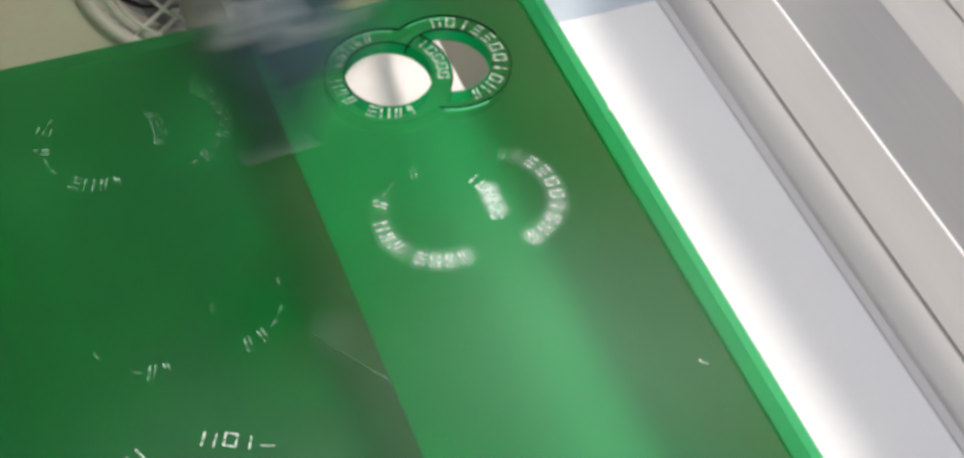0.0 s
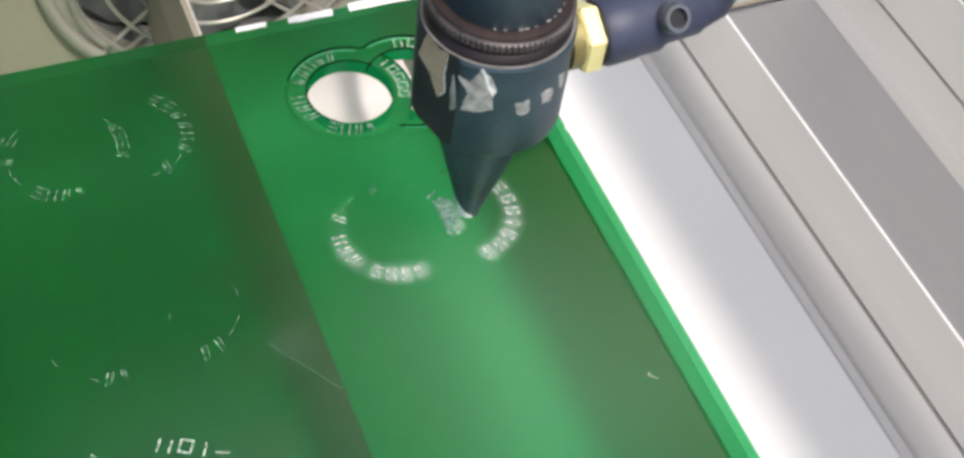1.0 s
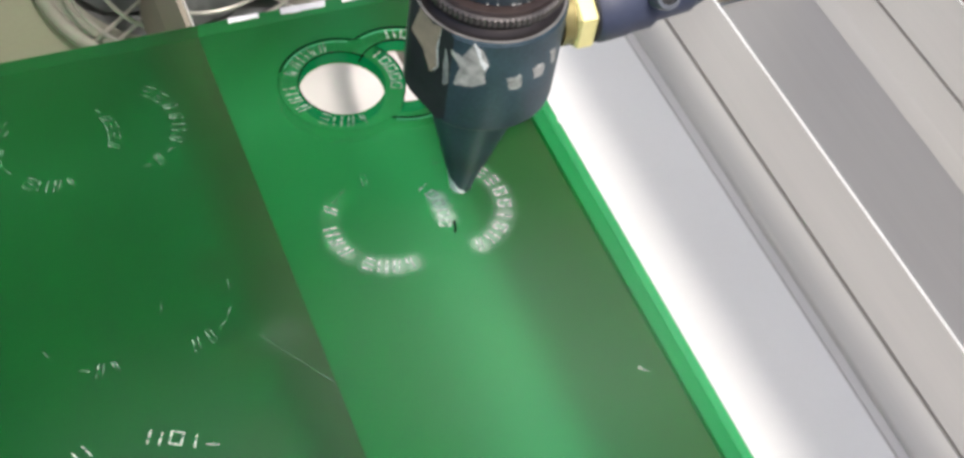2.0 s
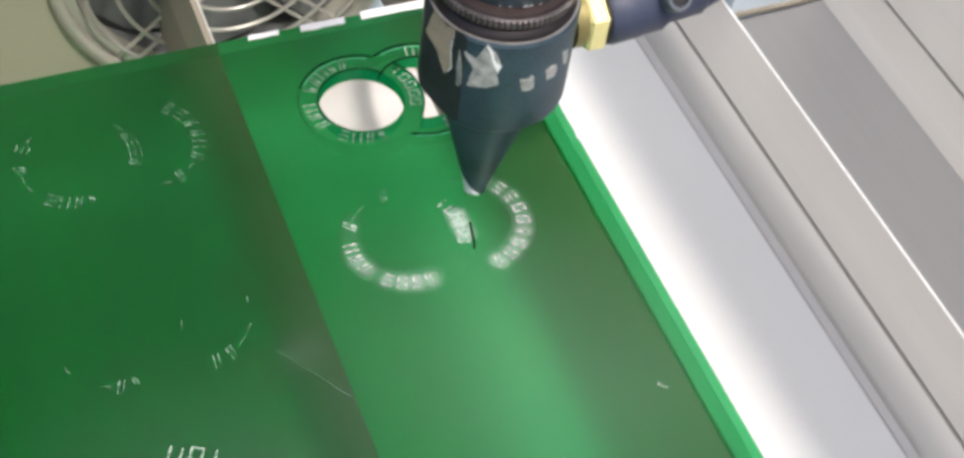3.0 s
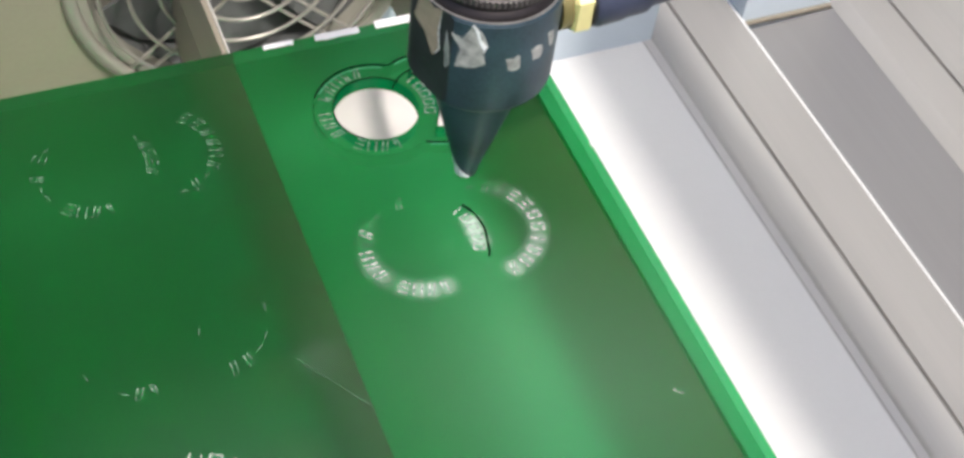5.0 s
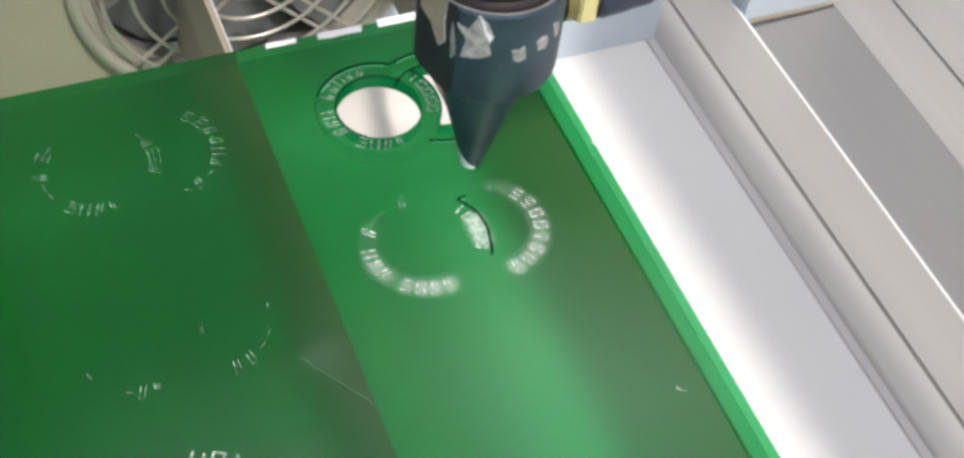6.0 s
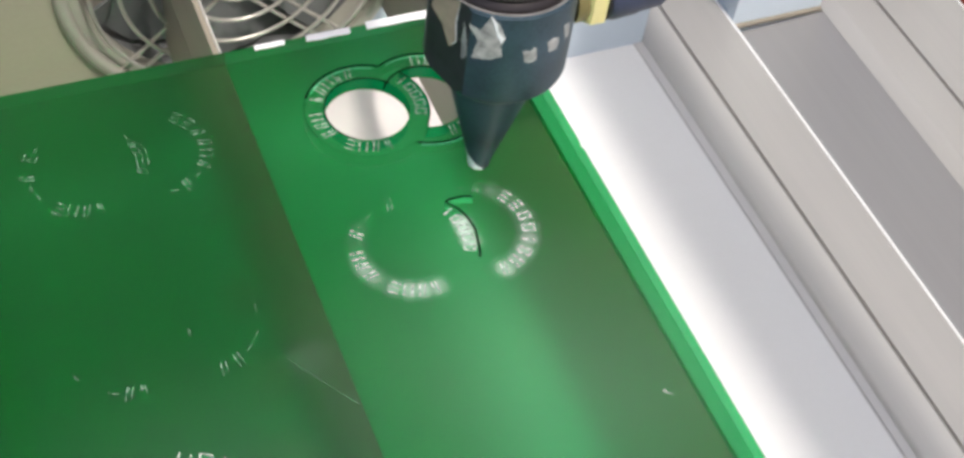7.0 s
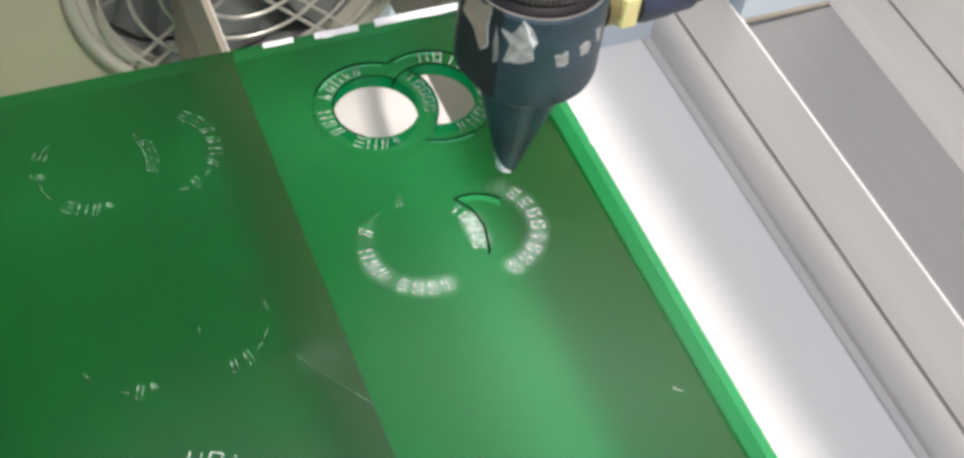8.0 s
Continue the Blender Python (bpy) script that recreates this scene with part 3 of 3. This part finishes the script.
def ring_marks(parent, cx, cy, r, a0, a1, kinds, material, z=0.0, w=1.55, h=2.3, worn=99):
    """worn: from this mark on the engraving is shallow and faint."""
    n = len(kinds)
    for i, k in enumerate(kinds):
        if k < 0:
            continue
        a = a0 + (a1 - a0) * (i / max(1, n - 1))
        mark(parent, cx + r * math.cos(radians(a)), cy + r * math.sin(radians(a)), a - 90, k, w, h, material if i < worn else M_DIM, z)


def design(parent, cx, cy, m_first, m_number, m_second, z=0.0, first=(6, 7, 0, 3, -1, 7, 7, 0, -1, 6, 7, 0, 6, 7), second=(7, 0, 1, 2, 1, 1, 3, 3, 2, 1, 0), number=(2, 1, 1, 1, 1), worn=(99, 99)):
    ring_marks(parent, cx, cy, 9.15, -86, -266, first, m_first, z, worn=worn[0])
    ring_marks(parent, cx, cy, 9.4, 31, -20, number, m_number, z, 1.5, 2.0)
    ring_marks(parent, cx + GAP, cy, 9.15, -79, 82, second, m_second, z, worn=worn[1])


design(ornament, DX, DY, M_FAINT, M_FAINT, M_FAINT, -DROP)
LX, LY = -3.1, -30.85
design(sheet, LX, LY, M_ENGRAVE, M_ENGRAVE, M_ENGRAVE, first=(6, 7, 0, 3, -1, 7, 7, 0, -1, 7, 4, 4, -1, 7), second=(7, 0, 1, 2, 1, 1, 3, 3, 4, 7, 4), worn=(10, 8))
design(sheet, -48.9, 0.4, M_DIM, M_DUSK, M_DIM, first=(6, 7, 0, 3, -1, 4, 4, 7, -1, 3, 4, -1, -1, -1), second=(4, 7, 4, 7, 0, 7, 7, 3, 3, -1, -1), number=(4, 7, 3, 3, 7))
design(sheet, -50.4, -35.4, M_DIM, M_DUSK, M_DIM, first=(6, 7, 4, -1, -1, 4, -1, -1, -1, -1, -1, -1, -1, -1), second=(7, 7, 4, 4, -1, 4, -1, -1, -1, -1, -1), number=(-1, -1, -1, 4, -1))
for mx, my, mt, mk in ((-47.4, -57.6, -30, 0), (-44.6, -58.6, -28, 1), (-42.2, -59.9, -25, 2), (-40.1, -61.2, -20, 4), (-57.4, -57.0, 25, 0), (-59.5, -58.2, 30, 2)):
    mark(sheet, mx, my, mt, mk, 1.9, 2.2, M_FAINT)
mark(sheet, 24.2, -69.6, -38, 4, 1.7, 1.0, M_FAINT)
mark(sheet, 24.0, -69.2, -80, 4, 0.8, 1.0, M_FAINT)
scratch = part("scratch", tube([(-28.5, -45.5, 0.0), (-27.0, -48.0, 0.0), (-24.4, -51.6, 0.0), (-22.4, -54.6, 0.0), (-20.4, -57.2, 0.0)], 0.07, False, 6), M_DUSK, sheet, "fine pale curved scratch")


def tape(x0, x1, y0, y1, seed):
    rnd = random.Random(seed)
    lower = [(x0 + (x1 - x0) * i / 8, y0 + rnd.uniform(-0.12, 0.12)) for i in range(9)]
    upper = [(x1 + 0.3 - (x1 - x0) * i / 8, y1 + rnd.uniform(-0.05, 0.05)) for i in range(9)]
    ob = part("tape_strip", plate([lower + upper], 0.004, 0.10), M_TAPE)
    return tagged(ob, "torn strip of white masking tape on the sheet's rear edge", "tape", "tape strips on the sheet")


tape(-14.6, -9.0, 19.55, 20.75, 1)
tape(-5.0, 3.4, 19.1, 20.75, 2)
tape(6.6, 24.0, 19.3, 21.2, 3)

# ---------- the laser head ----------
TIP = 8.4
head = thing("laser_head", "black laser cutting head with conical nozzle and brass air fitting", "laser head")
FLAT = (-0.97, -0.26, 9.7)
nozzle = shade(part("nozzle", lathe([(0.7, TIP + 0.6), (0.8, TIP), (1.45, TIP), (1.75, TIP + 0.4), (1.95, TIP + 2.0), (7.0, 29.4), (7.05, 29.8)]), M_HEAD, head))
body = shade(part("body", lathe([(6.8, 29.6), (7.2, 29.6), (10.2, 32.6), (10.55, 33.1), (10.7, 33.7), (10.7, 49.2), (10.4, 49.7), (9.8, 49.8)], 96, FLAT), M_HEAD, head), 15)
# the flat's dark reflection is painted as a darker finish
body.data.materials.append(mat("shaded_flat", (0.034, 0.036, 0.040), 0.5, metal=0.15, vary=0.5, scale=200))
for p in body.data.polygons:
    if p.normal.x * FLAT[0] + p.normal.y * FLAT[1] > 0.995:
        p.material_index = 1
shade(part("body_rim", lathe([(10.2, 49.66), (10.44, 49.68), (10.44, 49.80), (10.1, 49.82)], 96), M_RIM, body, "worn bright upper rim"))
shade(part("seam_rim", lathe([(6.9, 29.5), (7.3, 29.56), (7.34, 29.7), (7.0, 29.8)], 96), M_RIM, nozzle, "worn pale seam above the nozzle"))
shade(part("neck", lathe([(9.6, 49.7), (10.1, 49.86), (10.0, 50.4), (9.35, 51.0), (9.3, 51.8), (8.8, 51.9)], 96), M_HEAD_DARK, head))
knurl = bmesh.new()
seg = 320
rings_k = []
for hh, rr in ((51.75, 9.0), (51.85, 9.6), (52.05, 9.95), (53.05, 9.95), (53.3, 9.6), (53.4, 9.0)):
    rings_k.append([knurl.verts.new(((rr + (0.11 if i % 4 < 2 else -0.11) * (9.7 < rr)) * math.cos(2 * math.pi * i / seg) * MM, (rr + (0.11 if i % 4 < 2 else -0.11) * (9.7 < rr)) * math.sin(2 * math.pi * i / seg) * MM, hh * MM)) for i in range(seg)])
for a, b in zip(rings_k, rings_k[1:]):
    for i in range(seg):
        knurl.faces.new((a[i], a[(i + 1) % seg], b[(i + 1) % seg], b[i]))
knurl.faces.new(rings_k[0][::-1]), knurl.faces.new(rings_k[-1])
part("knurled_ring", knurl, mat("worn_black_knurl", (0.075, 0.066, 0.064), 0.35, metal=0.35, vary=0.5, scale=300), head, "knurled black locking ring")
collar = shade(part("collar", lathe([(7.0, 53.3), (9.3, 53.3), (9.5, 53.5), (9.3, 53.9), (8.0, 54.3), (7.2, 54.4)], 96), M_COPPER, head, "worn brown collar"))
shade(part("lens_tube", lathe([(8.0, 53.9), (8.3, 54.3), (8.3, 110), (7.8, 111)], 96), M_HEAD, head))


def inside(x, y, poly):
    hit = False
    for (x0, y0), (x1, y1) in zip(poly, poly[1:] + poly[:1]):
        if (y0 > y) != (y1 > y) and x < (x1 - x0) * (y - y0) / (y1 - y0) + x0:
            hit = not hit
    return hit


def on_body(name, outline, radius, material, label=""):
    """A thin chipped patch that follows the round surface: azimuth (degrees), height (mm) outline; radius: a function of the height."""
    outline = [(a % 360, h) for a, h in outline]
    bm = bmesh.new()
    grid = {}

    def vert(i, j, lift):
        if (i, j, lift) not in grid:
            az, hh = i * 0.9, j * 0.2
            r = radius(hh)
            p = Vector((math.cos(radians(az)) * r, math.sin(radians(az)) * r, 0))
            over = p.x * FLAT[0] + p.y * FLAT[1] - FLAT[2]
            if over > 0 and hh > 30:
                p -= Vector((FLAT[0], FLAT[1], 0)) * over
            p += p.normalized() * lift
            grid[i, j, lift] = bm.verts.new((p.x * MM, p.y * MM, hh * MM))
        return grid[i, j, lift]

    cells = set()
    for i in range(int(min(a for a, h in outline) / 0.9) - 1, int(max(a for a, h in outline) / 0.9) + 2):
        for j in range(int(min(h for a, h in outline) / 0.2) - 1, int(max(h for a, h in outline) / 0.2) + 2):
            if inside((i + 0.5) * 0.9, (j + 0.5) * 0.2, outline):
                cells.add((i, j))
    for i, j in sorted(cells):
        bm.faces.new([vert(i, j, 0.05), vert(i + 1, j, 0.05), vert(i + 1, j + 1, 0.05), vert(i, j + 1, 0.05)])
        for (di, dj), (p, q) in {(0, -1): ((i, j), (i + 1, j)), (0, 1): ((i + 1, j + 1), (i, j + 1)), (-1, 0): ((i, j + 1), (i, j)), (1, 0): ((i + 1, j), (i + 1, j + 1))}.items():
            if (i + di, j + dj) not in cells:
                bm.faces.new([vert(*p, 0.05), vert(*p, -0.05), vert(*q, -0.05), vert(*q, 0.05)])
    bmesh.ops.recalc_face_normals(bm, faces=bm.faces[:])
    return part(name, bm, material, nozzle if radius is cone else body, label)


def barrel(h):
    return 10.7


def cone(h):
    return 1.95 + (h - TIP - 2.0) * (7.0 - 1.95) / (29.4 - TIP - 2.0) if h > TIP + 2.0 else 1.75 + (h - TIP - 0.4) * 0.125


# white patch painted for the highlight on the tip's left side
on_body("tip_highlight", [(150, TIP + 0.4), (160, TIP + 4.2), (185, TIP + 3.6), (205, TIP + 3.0), (222, TIP + 1.9), (240, TIP + 1.4), (265, TIP + 0.8), (270, TIP + 0.4)], cone, M_TIP, "painted white highlight on the nozzle tip")
on_body("worn_patch", [(-179, 48.8), (173, 43.8), (-172.4, 42.6), (-161, 39.7), (-154, 41.9), (-157, 45), (-153, 49.3), (-163, 48.2)], barrel, M_CHIP_TAN, "tan worn patch")
on_body("worn_patch", [(-146.5, 46.3), (-141.5, 43.8), (-139.7, 41.0), (-145, 39.6), (-147.5, 43.1)], barrel, M_CHIP, "bare metal scar")
on_body("bright_flake", [(-156.4, 49.2), (-153.4, 49.3), (-155.6, 45), (-153, 42), (-158, 40.3), (-156.6, 42.6), (-158.4, 45)], lambda h: 10.76, M_TIP, "bright flaked edge of the patch")
on_body("bright_flake", [(-124, 49.4), (-119, 48.4), (-117.5, 47.0), (-112.5, 45.9), (-114, 45.0), (-118, 46.2), (-121, 48.0)], lambda h: 10.76, M_TIP, "bright flaked edge of the scar")
on_body("bright_flake", [(-146.3, 46.2), (-143.9, 45.0), (-142.2, 42.6), (-144.2, 42.8), (-145.4, 44.4)], lambda h: 10.76, M_TIP, "bright flaked edge of the scar")
on_body("worn_patch", [(-124, 49.6), (-116.7, 48.2), (-111.6, 45.9), (-114.2, 44.4), (-112.2, 42.5), (-122, 41.6), (-134.9, 41.2), (-133.5, 43.2), (-131.5, 44.6), (-134, 45.2), (-139.5, 46.4), (-140.5, 47.0), (-131, 46.6), (-128, 47.6)], barrel, M_CHIP, "bare metal scar")
on_body("worn_patch", [(-97, 43.3), (-93, 43.5), (-91, 43.2), (-88, 43.8), (-85.4, 43.4), (-84.6, 41.3), (-89, 40.9), (-94.5, 41.3), (-95.5, 42.4)], barrel, M_CHIP, "small bare metal chip")
on_body("worn_patch", [(-76.9, 43.8), (-71, 44.2), (-64.6, 43.8), (-64.0, 42.4), (-65.2, 41.5), (-73.7, 41.9), (-74.6, 43.0)], barrel, M_CHIP, "small bare metal chip")
on_body("worn_patch", [(-59.8, 45.4), (-51.2, 44.8), (-48.5, 41.9), (-54.5, 42.3)], barrel, M_CHIP, "small bare metal chip")


rnd = random.Random(4)
for k in range(11):                              # bare specks where the tube meets its collar
    az, wide = radians(-118 + 9.5 * k + rnd.uniform(-3, 3)), rnd.uniform(0.25, 0.7)
    speck = box(-wide / 2, wide / 2, -0.12, 0.12, -0.12, rnd.uniform(0.0, 0.14), 0.03)
    bmesh.ops.transform(speck, matrix=pose(8.36 * math.cos(az) * MM, 8.36 * math.sin(az) * MM, 54.5 * MM, 0, 0, math.degrees(az) + 90), verts=speck.verts[:])
    part("worn_speck", speck, M_CHIP, collar)


def air_fitting():
    def turned(name, profile, n, material, m, label="", owner=None):
        bm = lathe(profile, n)
        bmesh.ops.transform(bm, matrix=m, verts=bm.verts[:])
        return shade(part(name, bm, material, owner or head, label))

    turned("washer", [(2.0, 0), (4.3, 0), (4.3, 1.8), (2.0, 1.8)], 40, M_BRASS_DARK, pose(9.9 * MM, -1 * MM, 43 * MM, 0, 90, 0), "dull brass washer")
    turned("brass_nut", [(2.0, 0), (4.7, 0), (5.2, 0.5), (5.2, 2.7), (4.7, 3.2), (2.0, 3.2)], 6, M_BRASS, pose(11.6 * MM, -1 * MM, 43 * MM, 0, 90, 0), "pale yellow brass nut")
    turned("gasket", [(2.0, 0), (4.75, 0), (4.75, 0.5), (2.0, 0.5)], 40, M_HOLE, pose(14.7 * MM, -1 * MM, 43 * MM, 0, 90, 0), "black rubber gasket")
    elbow = turned("elbow", [(3.0, 0), (4.6, 0), (5.0, 0.7), (5.0, 4.6), (4.85, 5.0), (4.85, 8.4), (4.2, 9.6), (4.1, 15), (3.4, 16), (1.0, 16)], 48, M_FITTING, pose(15.2 * MM, -1 * MM, 43 * MM, 0, 85, 0), "blue-black plastic elbow fitting")
    at = pose(24.3 * MM, -4.0 * MM, 46.4 * MM, 52, 0, 0)
    turned("screw_boss", [(1.0, 0), (2.0, 0), (2.15, 0.4), (2.15, 2.8), (1.9, 3.2), (1.4, 3.2), (1.4, 2.2), (0.3, 2.2)], 40, M_GREYDIAL, at, "grey round boss with a dark socket", elbow)
    turned("socket", [(0.2, 2.3), (1.38, 2.3), (1.38, 2.4), (0.2, 2.4)], 24, M_HOLE, at, "", elbow)
    hose = tube([(29, -1, 43), (33, -1, 45), (36, 0, 50), (38, 1, 60), (39, 2, 76)], 3.4, False, 20)
    shade(part("air_hose", hose, M_FITTING, head), 60)


air_fitting()

# ---------- movement ----------
HEAD_PATH = [
    (0.0, -23.4, -17.3), (0.1, 31.0, -15.5), (0.2, 38.0, -21.2), (0.3, 35.4, -22.4), (0.4, 19.9, -29.8), (0.5, 7.0, -37.2), (0.6, 5.9, -37.8), (0.8, 6.0, -37.5),
    (1.0, 6.24, -37.03), (1.5, 7.02, -35.49), (3.0, 8.03, -30.9), (3.5, 7.89, -29.4), (4.0, 7.65, -27.72), (4.5, 7.08, -26.22), (5.0, 6.2, -24.85), (5.4, 5.4, -23.9),
    (5.7, 6.2, -23.6), (6.0, 7.17, -23.57), (6.5, 8.78, -23.63), (7.0, 10.33, -24.23), (7.5, 11.69, -25.0), (8.0, 12.88, -26.29)]


def head_at(t):
    for (t0, x0, y0), (t1, x1, y1) in zip(HEAD_PATH, HEAD_PATH[1:]):
        if t0 <= t <= t1:
            k = (t - t0) / (t1 - t0)
            return x0 + (x1 - x0) * k, y0 + (y1 - y0) * k
    return HEAD_PATH[-1][1:]


def motions():
    walk(head, [(t, pose(x * MM, y * MM, 0)) for t, x, y in HEAD_PATH])
    # the scorched cut grows behind the nozzle: each short piece travels inside it and is left on the sheet
    step = 0.25
    times = [1.2 + step * i for i in range(28)]
    for t0 in times:
        t1 = min(8.0, t0 + step)
        (xa, ya), (xb, yb) = head_at(t0), head_at(t1)
        if t0 < 5.4 < t1:
            xb, yb = head_at(5.4)
        ln = math.hypot(xb - xa, yb - ya)
        if ln < 0.05:
            continue
        bm = box(-ln / 2 - 0.06, ln / 2 + 0.06, -0.21, 0.21, 0.0, 0.02)
        seg_ob = part("cut_piece", bm, M_SCORCH, sheet)
        part("cut_facet", box(-ln / 2 - 0.06, ln / 2 + 0.06, -0.02, 0.02, -1.7, -0.05), M_LIT_FACET, seg_ob)
        turn = math.degrees(math.atan2(yb - ya, xb - xa))
        xm, ym = (xa + xb) / 2, (ya + yb) / 2
        tm = round((t0 + t1) / 2, 3)
        rows = [(t, pose(x * MM, y * MM, 22 * MM, 0, 0, turn)) for t, x, y in HEAD_PATH if t < tm - 0.02]
        hx, hy = head_at(tm)
        rows.append((tm, pose(hx * MM, hy * MM, 22 * MM, 0, 0, turn)))
        down = pose(xm * MM, ym * MM, 0.012 * MM, 0, 0, turn)
        rows.append((tm + 0.034, down))
        if tm + 0.07 < 8.0:
            rows.append((8.0, down))
        walk(seg_ob, rows)


motions()
